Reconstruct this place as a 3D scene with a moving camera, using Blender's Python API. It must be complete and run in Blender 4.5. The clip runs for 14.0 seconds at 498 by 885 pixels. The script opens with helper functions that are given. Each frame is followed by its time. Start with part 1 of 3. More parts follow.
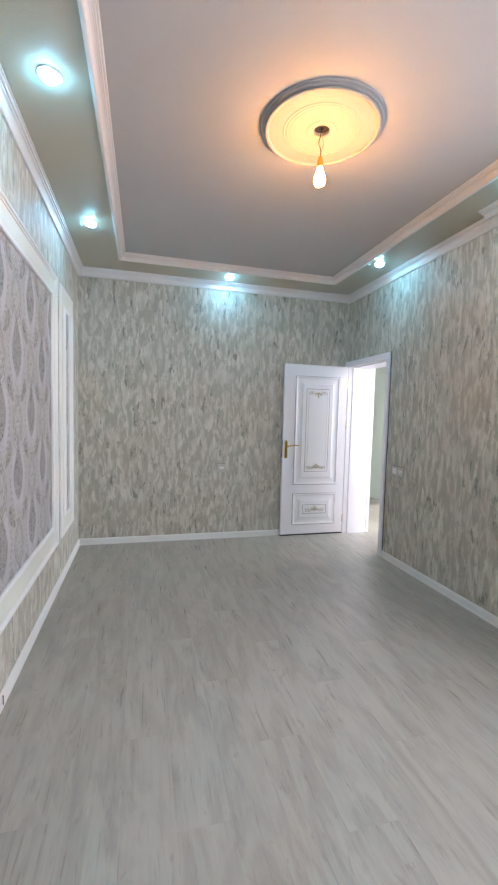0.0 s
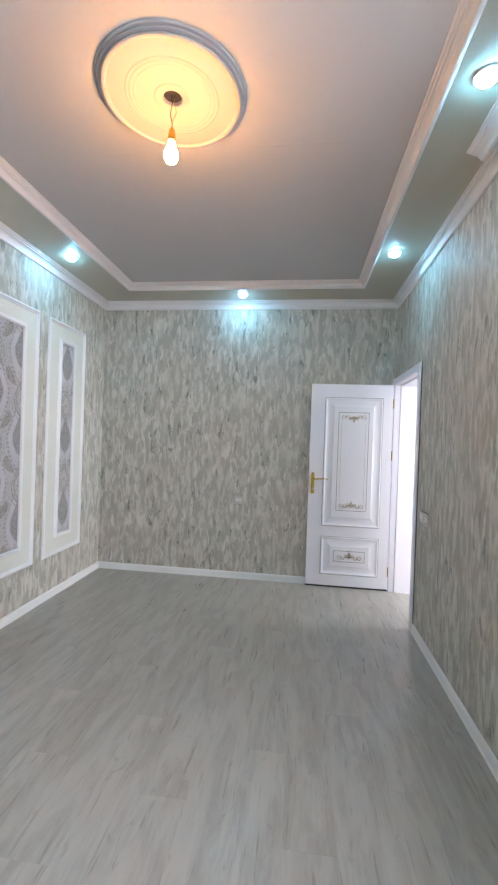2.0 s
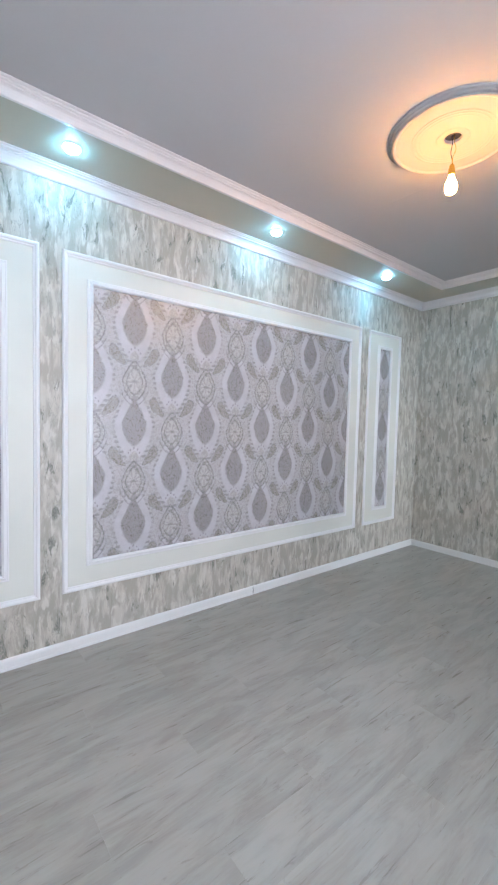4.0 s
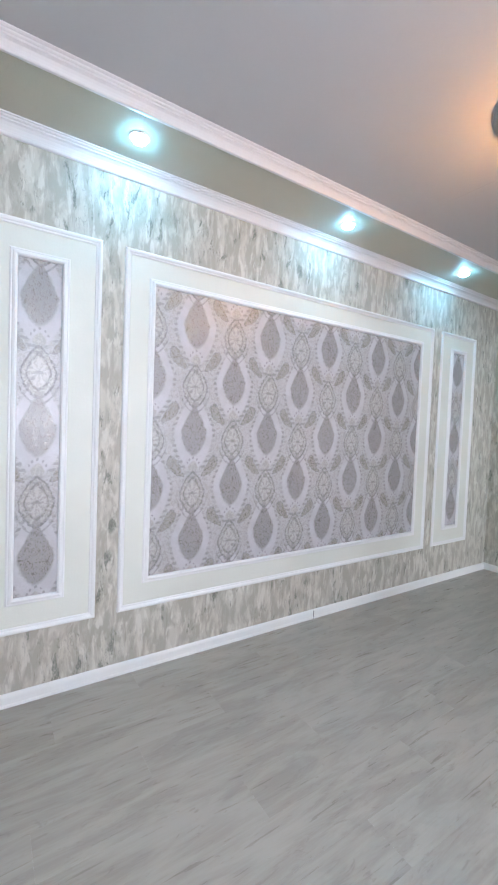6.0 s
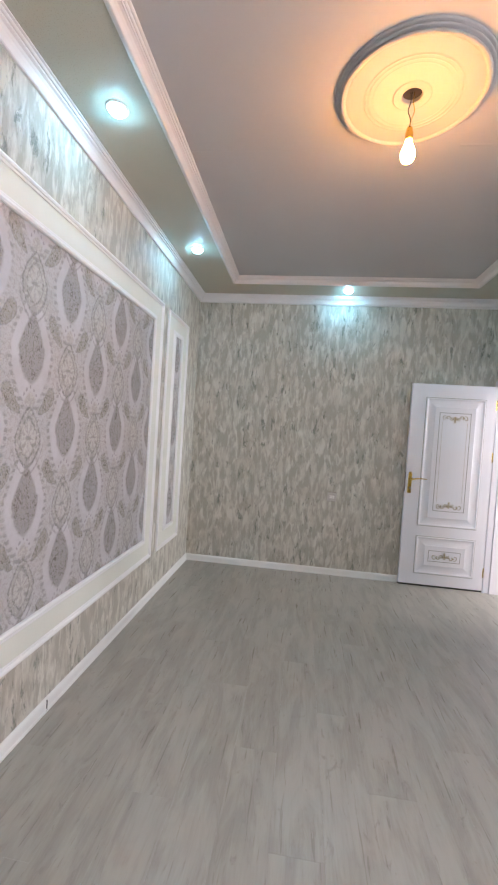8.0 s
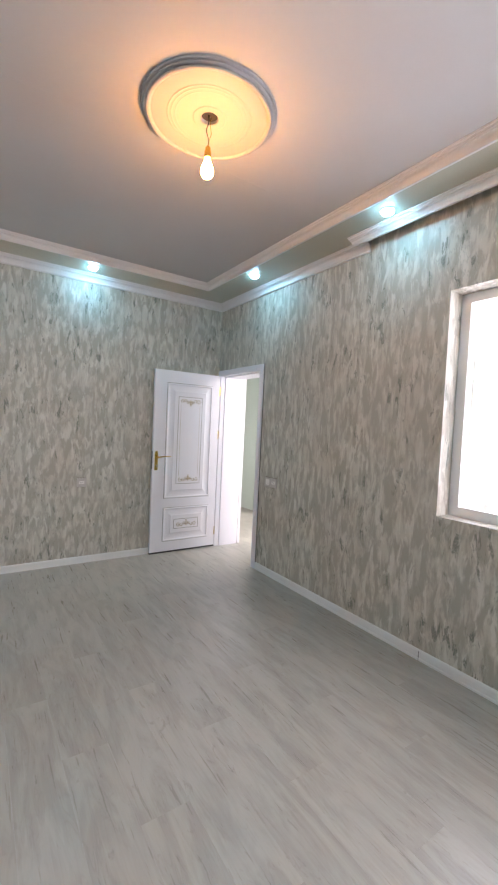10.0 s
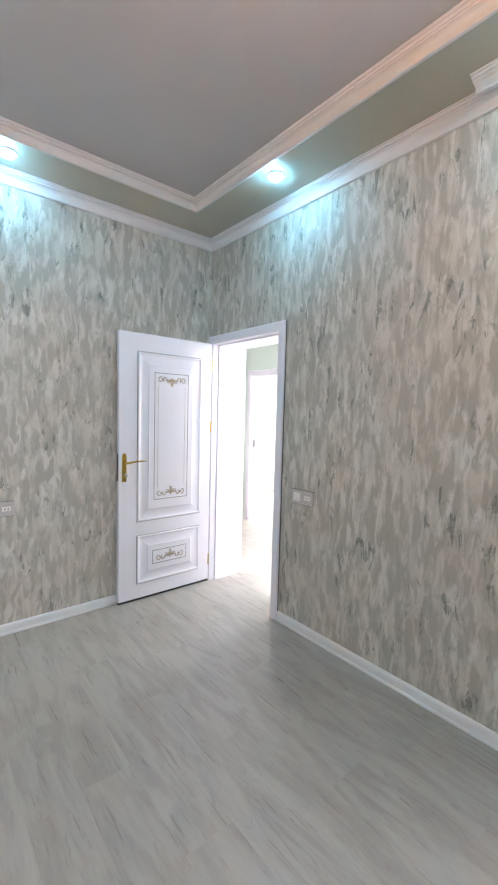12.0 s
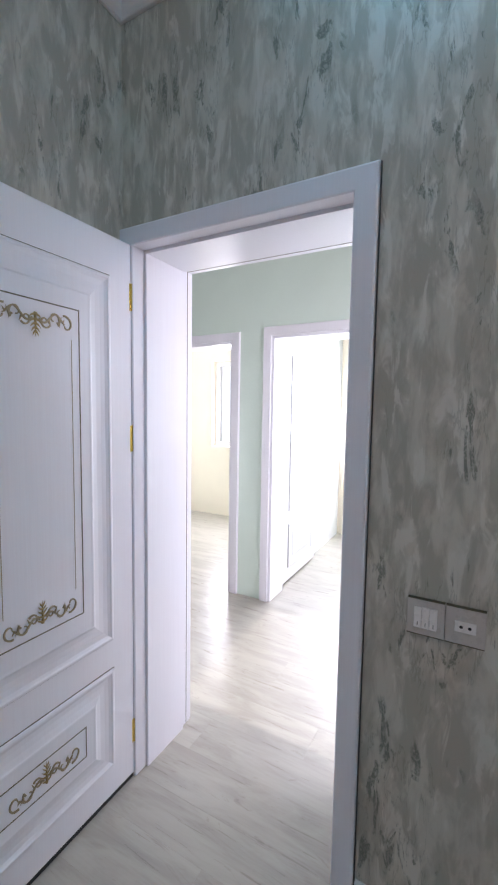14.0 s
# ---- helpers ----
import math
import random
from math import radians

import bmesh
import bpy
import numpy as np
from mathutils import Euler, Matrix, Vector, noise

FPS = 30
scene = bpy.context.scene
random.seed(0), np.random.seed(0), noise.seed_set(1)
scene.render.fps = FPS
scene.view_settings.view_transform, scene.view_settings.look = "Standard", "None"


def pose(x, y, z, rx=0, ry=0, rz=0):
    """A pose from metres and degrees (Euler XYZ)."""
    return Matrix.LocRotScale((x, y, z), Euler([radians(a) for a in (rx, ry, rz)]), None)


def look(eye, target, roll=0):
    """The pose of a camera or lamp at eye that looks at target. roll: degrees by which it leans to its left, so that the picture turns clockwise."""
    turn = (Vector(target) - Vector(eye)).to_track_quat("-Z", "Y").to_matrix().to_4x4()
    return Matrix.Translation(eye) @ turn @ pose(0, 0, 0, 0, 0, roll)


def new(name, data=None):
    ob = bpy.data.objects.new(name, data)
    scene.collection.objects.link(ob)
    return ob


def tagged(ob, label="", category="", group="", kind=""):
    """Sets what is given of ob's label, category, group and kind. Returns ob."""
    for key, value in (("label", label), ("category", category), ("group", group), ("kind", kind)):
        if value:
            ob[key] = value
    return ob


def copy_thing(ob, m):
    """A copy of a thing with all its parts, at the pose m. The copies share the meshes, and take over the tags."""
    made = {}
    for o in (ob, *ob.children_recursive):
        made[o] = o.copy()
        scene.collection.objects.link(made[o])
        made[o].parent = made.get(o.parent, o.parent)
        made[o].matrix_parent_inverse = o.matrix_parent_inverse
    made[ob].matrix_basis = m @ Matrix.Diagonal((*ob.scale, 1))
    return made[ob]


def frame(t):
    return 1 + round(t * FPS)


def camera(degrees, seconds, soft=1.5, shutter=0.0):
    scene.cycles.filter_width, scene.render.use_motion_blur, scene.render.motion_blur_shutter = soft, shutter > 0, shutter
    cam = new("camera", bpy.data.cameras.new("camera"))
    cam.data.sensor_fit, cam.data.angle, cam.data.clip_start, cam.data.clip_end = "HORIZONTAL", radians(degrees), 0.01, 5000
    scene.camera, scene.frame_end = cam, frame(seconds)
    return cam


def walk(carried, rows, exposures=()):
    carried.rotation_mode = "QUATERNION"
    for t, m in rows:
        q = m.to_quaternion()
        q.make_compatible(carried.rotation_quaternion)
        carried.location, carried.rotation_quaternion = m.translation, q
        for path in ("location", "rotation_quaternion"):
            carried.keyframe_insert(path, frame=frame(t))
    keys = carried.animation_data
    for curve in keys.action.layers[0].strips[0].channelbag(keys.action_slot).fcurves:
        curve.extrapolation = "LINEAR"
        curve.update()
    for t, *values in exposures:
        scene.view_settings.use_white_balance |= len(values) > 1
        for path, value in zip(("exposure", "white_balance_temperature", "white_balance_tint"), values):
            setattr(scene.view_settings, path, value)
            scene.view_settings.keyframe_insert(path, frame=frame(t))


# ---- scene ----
cam = camera(62.6, 14.0, 2.2)
PATH = [
    (0, (0.649, 0.425, 1.428), (1.152, 2.356, 1.293), 1.5),
    (0.5, (0.972, 0.461, 1.458), (1.423, 2.407, 1.37), 0.8),
    (1, (1.336, 0.598, 1.436), (1.676, 2.569, 1.385), 1.0),
    (1.5, (1.738, 0.778, 1.449), (1.809, 2.777, 1.431), 1.5),
    (2, (2.136, 0.782, 1.447), (1.889, 2.767, 1.433), 2.0),
    (2.5, (2.312, 0.607, 1.467), (1.717, 2.516, 1.432), 2.3),
    (3, (2.471, 0.482, 1.461), (1.543, 2.253, 1.411), 2.2),
    (3.5, (2.602, 0.442, 1.462), (1.315, 1.971, 1.377), 2.0),
    (4, (2.611, 0.38, 1.453), (1.046, 1.62, 1.347), 1.4),
    (4.2, (2.605, 0.34, 1.447), (0.953, 1.463, 1.343), 1.0),
    (6.3, (2.186, 0.414, 1.463), (0.504, 1.494, 1.39), 2.2),
    (6.5, (2.069, 0.442, 1.465), (0.49, 1.668, 1.407), 2.6),
    (7, (1.809, 0.571, 1.424), (0.581, 2.148, 1.352), 3.4),
    (7.5, (1.516, 0.726, 1.426), (0.77, 2.581, 1.366), 3.7),
    (8, (1.174, 0.668, 1.461), (0.92, 2.651, 1.398), 3.7),
    (8.5, (0.883, 0.704, 1.411), (1.09, 2.692, 1.346), 3.6),
    (9, (0.67, 0.653, 1.437), (1.323, 2.541, 1.348), 3.7),
    (9.2, (0.572, 0.581, 1.43), (1.377, 2.41, 1.331), 3.4),
    (11.3, (0.881, 1.392, 1.53), (2.103, 2.973, 1.453), 2.0),
    (11.5, (0.922, 1.565, 1.51), (2.158, 3.134, 1.4), 1.9),
    (12, (1.074, 2.06, 1.457), (2.345, 3.597, 1.317), 1.5),
    (12.5, (1.152, 2.559, 1.431), (2.497, 4.033, 1.3), 1.3),
    (13, (1.315, 3.013, 1.417), (2.811, 4.33, 1.244), 1.3),
    (13.5, (1.634, 3.418, 1.44), (3.259, 4.575, 1.291), 1.1),
    (14, (1.917, 3.841, 1.45), (3.667, 4.797, 1.292), 0.9),
]
walk(cam, [(t, look(eye, target, roll)) for t, eye, target, roll in PATH],
     [(0.0, -0.02, 6450, 10.5), (2.5, -0.05, 6300, 11.5), (4.0, -0.13, 6050, 10), (6.5, -0.05, 6280, 10), (7.0, -0.12, 6500, 12), (8.0, -0.15, 6850, 15), (9.0, -0.12, 6950, 15), (11.5, 0.08, 6420, 12), (12.0, 0.34, 6420, 13), (12.5, 0.42, 6420, 14), (13.0, 0.34, 6420, 14), (13.5, 0.02, 6300, 15), (14.0, -0.60, 6130, 15)])

# plan of the room, in metres: west wall at x = 0, north wall at y = NORTH
EAST, NORTH, SOUTH = 3.053, 5.0, -0.10
SOFFIT, TOP = 2.875, 2.93
TRAY = (0.425, 0.27, 2.665, 4.63)
DOOR_S, DOOR_N, DOOR_H = 4.150, 4.940, 2.03
OUT = 3.40
FAR = 4.64

# ---- light ----
world = bpy.data.worlds.new("sky")
scene.world = world
world.use_nodes = True
wn = world.node_tree
sky = wn.nodes.new("ShaderNodeTexSky")
sky.sky_type, sky.sun_disc = "NISHITA", False
sky.sun_elevation, sky.sun_rotation = radians(48), radians(180)
wn.links.new(sky.outputs[0], wn.nodes["Background"].inputs[0])
wn.nodes["Background"].inputs[1].default_value = 0.15
scene.view_settings.exposure = 0.0


def lamp(name, kind, m, energy, color, **more):
    data = bpy.data.lights.new(name, kind)
    data.energy, data.color = energy, color
    for key, value in more.items():
        if key == "size":
            data.shape, data.size, data.size_y = "RECTANGLE", value[0], value[1]
        if key == "angle":
            data.angle = radians(value)
    ob = new(name, data)
    ob.matrix_world = m
    return ob


lamp("sun", "SUN", look((5, -6, 8), (5, 0, 1.4)), 3.8, (1, 0.94, 0.85), angle=0.5)
lamp("east_window_light", "AREA", look((3.36, 1.2, 1.65), (0, 1.2, 0.9)), 54, (0.90, 0.88, 0.99), size=(1.8, 1.3))
# added fill at the unseen south end, brightens the hall floor and walls
lamp("hall_window_light", "AREA", look((4.0, 2.98, 1.85), (4.0, 4.7, 0)), 62, (0.97, 0.91, 1.0), size=(1.0, 1.0))
lamp("far_window_light_a", "AREA", look((6.68, 6.4, 1.525), (0, 6.4, 1.4)), 140, (0.96, 0.95, 1.0), size=(1.08, 1.03))
lamp("far_window_light_b", "AREA", look((6.60, 4.62, 1.55), (0, 4.62, 0.2)), 150, (0.90, 0.93, 1.0), size=(0.90, 1.10))
BULB, SPOT = 400.0, 235.0


# ---- materials ----
class Graph:
    """A node material with short calls for its sums."""

    def __init__(self, name):
        self.m = bpy.data.materials.new(name)
        self.m.use_nodes = True
        self.t = self.m.node_tree
        self.b = self.t.nodes["Principled BSDF"]

    def node(self, kind, **props):
        n = self.t.nodes.new(kind)
        for k, v in props.items():
            if k == "operation":
                n.operation = v
        return n

    def put(self, a, sock):
        if isinstance(a, (int, float, tuple)):
            sock.default_value = a
        else:
            self.t.links.new(a, sock)

    def f(self, op, a, b=0.0, c=None, clamp=False):
        n = self.node("ShaderNodeMath", operation=op)
        n.use_clamp = clamp
        self.put(a, n.inputs[0])
        self.put(b, n.inputs[1])
        if c is not None:
            self.put(c, n.inputs[2])
        return n.outputs[0]

    def coord(self, which="Object"):
        return self.node("ShaderNodeTexCoord").outputs[which]

    def scaled(self, v, s, loc=(0, 0, 0)):
        n = self.node("ShaderNodeMapping")
        self.put(v, n.inputs[0])
        n.inputs[1].default_value, n.inputs[3].default_value = loc, s
        return n.outputs[0]

    def noise(self, v, scale=1.0, detail=3.0, rough=0.5, distortion=0.0):
        n = self.node("ShaderNodeTexNoise")
        self.put(v, n.inputs["Vector"])
        n.inputs["Scale"].default_value, n.inputs["Detail"].default_value = scale, detail
        n.inputs["Roughness"].default_value, n.inputs["Distortion"].default_value = rough, distortion
        return n.outputs[0]

    def smooth(self, v, a, b, lo=0.0, hi=1.0):
        n = self.node("ShaderNodeMapRange")
        n.interpolation_type = "SMOOTHSTEP"
        self.put(v, n.inputs[0])
        for k, x in zip((1, 2, 3, 4), (a, b, lo, hi)):
            n.inputs[k].default_value = x
        return n.outputs[0]

    def mix(self, fac, a, b):
        n = self.node("ShaderNodeMix")
        n.data_type = "RGBA"
        self.put(fac, n.inputs[0])
        self.put((*a, 1) if isinstance(a, tuple) else a, n.inputs[6])
        self.put((*b, 1) if isinstance(b, tuple) else b, n.inputs[7])
        return n.outputs[2]

    def finish(self, color, rough=0.5, metal=0.0, height=None, depth=0.001, spec=None, coat=None):
        self.put((*color, 1) if isinstance(color, tuple) else color, self.b.inputs["Base Color"])
        self.put(rough, self.b.inputs["Roughness"])
        self.put(metal, self.b.inputs["Metallic"])
        if spec is not None:
            self.put(spec, self.b.inputs["Specular IOR Level"])
        if coat is not None:
            self.b.inputs["Coat Weight"].default_value, self.b.inputs["Coat Roughness"].default_value = coat
        if height is not None:
            n = self.node("ShaderNodeBump")
            n.inputs["Distance"].default_value = depth
            self.put(height, n.inputs["Height"])
            self.t.links.new(n.outputs[0], self.b.inputs["Normal"])
        return self.m


def paint(name, color, rough=0.45, spread=0.04, grain=60, depth=0.0006, **more):
    g = Graph(name)
    c = g.coord()
    big, fine = g.noise(c, 1.7, 3), g.noise(c, grain, 3)
    dark = tuple(x * (1 - 2 * spread) for x in color)
    col = g.mix(g.smooth(big, 0.35, 0.65), dark, color)
    return g.finish(col, g.smooth(fine, 0.3, 0.7, rough - 0.06, rough + 0.06), height=fine, depth=depth, **more)


def wallpaper():
    """Brushed leaf-shaped dabs in three greys, with rough dark squiggles and painted relief shading."""
    g = Graph("brushed_wallpaper")
    c = g.coord()
    low = g.noise(g.scaled(c, (17, 17, 5.6)), 1.0, 4, 0.55, 0.5)
    stroke = g.noise(g.scaled(c, (24, 24, 6.6), (3, 7, 1)), 1.0, 4, 0.6, 0.6)
    patch = g.noise(g.scaled(c, (2.2, 2.2, 1.5)), 1.0, 2)
    fleck = g.noise(g.scaled(c, (22, 22, 6.5), (9, 2, 5)), 1.0, 5, 0.62, 0.6)
    gate = g.noise(g.scaled(c, (6, 6, 3.6), (1, 8, 2)), 1.0, 2)
    crackle = g.noise(g.scaled(c, (110, 110, 60), (2, 1, 6)), 1.0, 3, 0.65, 1.5)
    ridge = g.noise(g.scaled(c, (21, 21, 4.2), (4, 4, 9)), 1.0, 4, 0.6, 0.3)
    # thin dark lines: shading of the paper's relief, put into the colour
    crease_shade = g.smooth(g.f("ABSOLUTE", g.f("SUBTRACT", ridge, 0.52)), 0.0, 0.018, 1, 0)
    tone = g.f("ADD", g.f("MULTIPLY", low, 0.55), g.f("MULTIPLY", stroke, 0.45))
    col = g.mix(g.smooth(tone, 0.43, 0.58), (0.405, 0.380, 0.322), (0.570, 0.540, 0.470))
    col = g.mix(g.smooth(stroke, 0.55, 0.62, 0, 0.55), col, (0.69, 0.665, 0.605))
    col = g.mix(g.smooth(patch, 0.4, 0.65, 0, 0.22), col, (0.45, 0.39, 0.335))
    mark = g.f("MULTIPLY", g.smooth(fleck, 0.57, 0.62), g.smooth(gate, 0.465, 0.555), clamp=True)
    mark = g.f("MULTIPLY", mark, g.smooth(crackle, 0.40, 0.54, 0.5, 1.0))
    crease_shade = g.f("MULTIPLY", crease_shade, g.smooth(gate, 0.47, 0.58, 0.05, 0.6))
    mark = g.f("MAXIMUM", mark, g.f("MULTIPLY", crease_shade, 0.7))
    col = g.mix(g.f("MULTIPLY", mark, 0.82), col, (0.13, 0.145, 0.115))
    rough = g.f("SUBTRACT", g.smooth(stroke, 0.3, 0.7, 0.68, 0.54), g.f("MULTIPLY", mark, 0.2))
    high = g.f("ADD", g.f("MULTIPLY", stroke, 0.4), g.f("ADD", g.f("MULTIPLY", mark, g.f("MULTIPLY", crackle, -1.2)), g.f("MULTIPLY", g.noise(g.scaled(c, (240, 240, 90)), 1.0, 2), 0.22)))
    return g.finish(col, rough, height=high, depth=0.0014)


def damask():
    g = Graph("damask_wallpaper")
    c = g.coord()
    sep = g.node("ShaderNodeSeparateXYZ")
    g.put(c, sep.inputs[0])
    y, z = sep.outputs[1], sep.outputs[2]
    wob = g.f("MULTIPLY", g.f("SUBTRACT", g.noise(c, 48, 3, 0.6), 0.5), 0.022)
    y, z = g.f("ADD", y, wob), g.f("ADD", z, wob)
    W, H = 0.277, 0.66

    def near(a, period, shift=0.0):
        """Distance, with its sign, to the nearest repeat."""
        q = g.f("ADD", g.f("DIVIDE", a, period), shift)
        return g.f("MULTIPLY", g.f("SUBTRACT", q, g.f("ROUND", q)), period)

    def blob(u, v, a, b, p=1.6):
        return g.f("ADD", g.f("POWER", g.f("DIVIDE", g.f("ABSOLUTE", u), a), p), g.f("POWER", g.f("DIVIDE", g.f("ABSOLUTE", v), b), p))

    def band(e, at, wide):
        return g.smooth(g.f("ABSOLUTE", g.f("SUBTRACT", e, at)), wide * 0.4, wide, 1, 0)

    def up(v, d):
        return g.f("SUBTRACT", v, d)

    def most(items):
        out = items[0]
        for i in items[1:]:
            out = g.f("MAXIMUM", out, i)
        return out

    crumple = g.noise(g.scaled(c, (1, 1, 0.6)), 62, 3, 0.6, 2.0)
    mid = g.noise(c, 62, 4, 0.65, 1.2)
    worm = g.smooth(g.f("ABSOLUTE", g.f("SUBTRACT", g.noise(c, 34, 3, 0.6, 1.0), 0.5)), 0.01, 0.045, 1, 0)
    beads = g.smooth(g.f("SINE", g.f("MULTIPLY", z, 190.0)), -0.3, 0.5)
    beads = g.f("MULTIPLY", beads, g.smooth(g.noise(c, 11, 2), 0.42, 0.52, 0.35, 1))
    u1, v1 = near(y, 2 * W), near(z, H)
    u2, v2 = near(y, 2 * W, 0.5), near(z, H, 0.5)
    dark, ring, petal, cell, leafs, halo, chain = [], [], [], [], [], [], []
    for u, v in ((u1, v1), (u2, v2)):
        taper = g.f("ADD", g.f("MULTIPLY", v, 2.4), 1.06)
        d = blob(g.f("MULTIPLY", u, taper), v, 0.092, 0.160, 1.34)
        dark.append(g.smooth(d, 0.86, 1.08, 1, 0))
        dark.append(g.smooth(blob(u, up(v, 0.160), 0.022, 0.030, 1.5), 0.7, 1.1, 0.7, 0))
        edge = blob(g.f("MULTIPLY", u, g.f("ADD", g.f("MULTIPLY", v, 1.2), 1.02)), v, 0.136, 0.268, 1.30)
        halo.append(g.smooth(edge, 0.90, 1.06, 1, 0))
        chain.append(g.f("MULTIPLY", band(edge, 1.06, 0.13), beads))
        a, b = g.f("SUBTRACT", g.f("ABSOLUTE", u), 0.158), up(v, 0.100)
        along = g.f("SUBTRACT", g.f("MULTIPLY", a, 0.62), g.f("MULTIPLY", b, 0.78))
        across = g.f("ADD", g.f("MULTIPLY", a, 0.78), g.f("MULTIPLY", b, 0.62))
        bend = g.f("SUBTRACT", across, g.f("MULTIPLY", g.f("MULTIPLY", along, along), 2.0))
        bend = g.f("MULTIPLY", bend, g.f("ADD", g.f("MULTIPLY", along, 6.0), 1.15))
        e = blob(along, bend, 0.074, 0.034, 1.9)
        leafs.append(g.smooth(e, 0.80, 1.12, 1, 0))
        ring.append(g.f("MULTIPLY", band(e, 1.02, 0.20), 0.9))
        ring.append(g.f("MULTIPLY", band(e, 0.38, 0.10), 0.5))
    for u, v in ((u1, near(z, H, 0.5)), (u2, near(z, H))):
        v = up(v, -0.055)
        e = blob(g.f("MULTIPLY", u, g.f("ADD", g.f("MULTIPLY", v, 1.4), 1.0)), v, 0.080, 0.128, 1.45)
        cell.append(g.smooth(e, 0.92, 1.05, 1, 0))
        ring.append(band(e, 1.02, 0.13))
        ring.append(g.f("MULTIPLY", band(e, 0.60, 0.10), 0.85))
        ring.append(g.f("MULTIPLY", band(e, 1.45, 0.10), g.smooth(v, -0.02, -0.08, 0, 0.7)))
        angle = g.f("ARCTAN2", u, v)
        rays = g.f("MULTIPLY", g.smooth(g.f("COSINE", g.f("MULTIPLY", angle, 9.0)), -0.1, 0.6), g.smooth(e, 0.50, 0.40))
        petal.append(g.f("MULTIPLY", rays, g.smooth(e, 0.02, 0.08)))
        crown = blob(u, up(v, 0.158), 0.036, 0.040, 1.3)
        cell.append(g.smooth(crown, 0.8, 1.1, 1, 0))
        for du, dv in ((0.0, 0.218), (0.024, 0.206), (0.040, 0.186)):
            spot = blob(g.f("SUBTRACT", g.f("ABSOLUTE", u), du), up(v, dv), 0.006, 0.008, 1.8)
            chain.append(g.smooth(spot, 0.7, 1.2, 1, 0))
    dark, ring, petal, cell, leafs, halo, chain = (most(q) for q in (dark, ring, petal, cell, leafs, halo, chain))
    lattice = g.f("MULTIPLY", g.f("SUBTRACT", 1.0, halo), g.smooth(mid, 0.40, 0.56, 1.0, 0.15), clamp=True)
    col = g.mix(g.smooth(g.noise(c, 9, 3), 0.35, 0.65), (0.495, 0.473, 0.49), (0.55, 0.53, 0.553))
    col = g.mix(g.smooth(mid, 0.50, 0.62, 0, 0.45), col, (0.455, 0.435, 0.44))
    col = g.mix(g.f("MULTIPLY", lattice, 0.85), col, (0.372, 0.351, 0.340))
    col = g.mix(g.f("MULTIPLY", g.f("MULTIPLY", lattice, worm), 0.55), col, (0.27, 0.26, 0.25))
    col = g.mix(g.f("MULTIPLY", cell, 0.85), col, (0.345, 0.325, 0.312))
    col = g.mix(g.f("MULTIPLY", cell, g.smooth(mid, 0.47, 0.58, 0, 0.6)), col, (0.58, 0.56, 0.55))
    col = g.mix(g.f("MULTIPLY", leafs, g.smooth(mid, 0.36, 0.6, 0.95, 0.6)), col, (0.285, 0.262, 0.228))
    col = g.mix(g.f("MULTIPLY", petal, g.smooth(mid, 0.40, 0.58, 0.65, 0.1)), col, (0.63, 0.61, 0.61))
    col = g.mix(g.f("MULTIPLY", dark, g.smooth(mid, 0.35, 0.64, 0.95, 0.80)), col, (0.268, 0.250, 0.253))
    col = g.mix(g.f("MULTIPLY", ring, g.smooth(mid, 0.42, 0.58, 0.95, 0.35)), col, (0.18, 0.17, 0.165))
    col = g.mix(g.f("MULTIPLY", chain, 0.6), col, (0.19, 0.18, 0.175))
    dark = g.f("MAXIMUM", dark, leafs)
    foil = g.f("MULTIPLY", g.f("MAXIMUM", g.f("MAXIMUM", dark, g.f("MULTIPLY", lattice, 0.7)), g.f("MULTIPLY", cell, 0.7)), g.smooth(crumple, 0.42, 0.62), clamp=True)
    col = g.mix(g.f("MULTIPLY", foil, 0.25), col, (0.56, 0.50, 0.38))
    high = g.f("ADD", g.f("MULTIPLY", g.f("MAXIMUM", dark, ring), g.f("ADD", g.f("MULTIPLY", crumple, 1.4), 0.2)), g.f("MULTIPLY", mid, 0.35))
    return g.finish(col, g.f("SUBTRACT", 0.36, g.f("MULTIPLY", foil, 0.10)), g.f("MULTIPLY", foil, 0.35), height=high, depth=0.0011, spec=0.8)


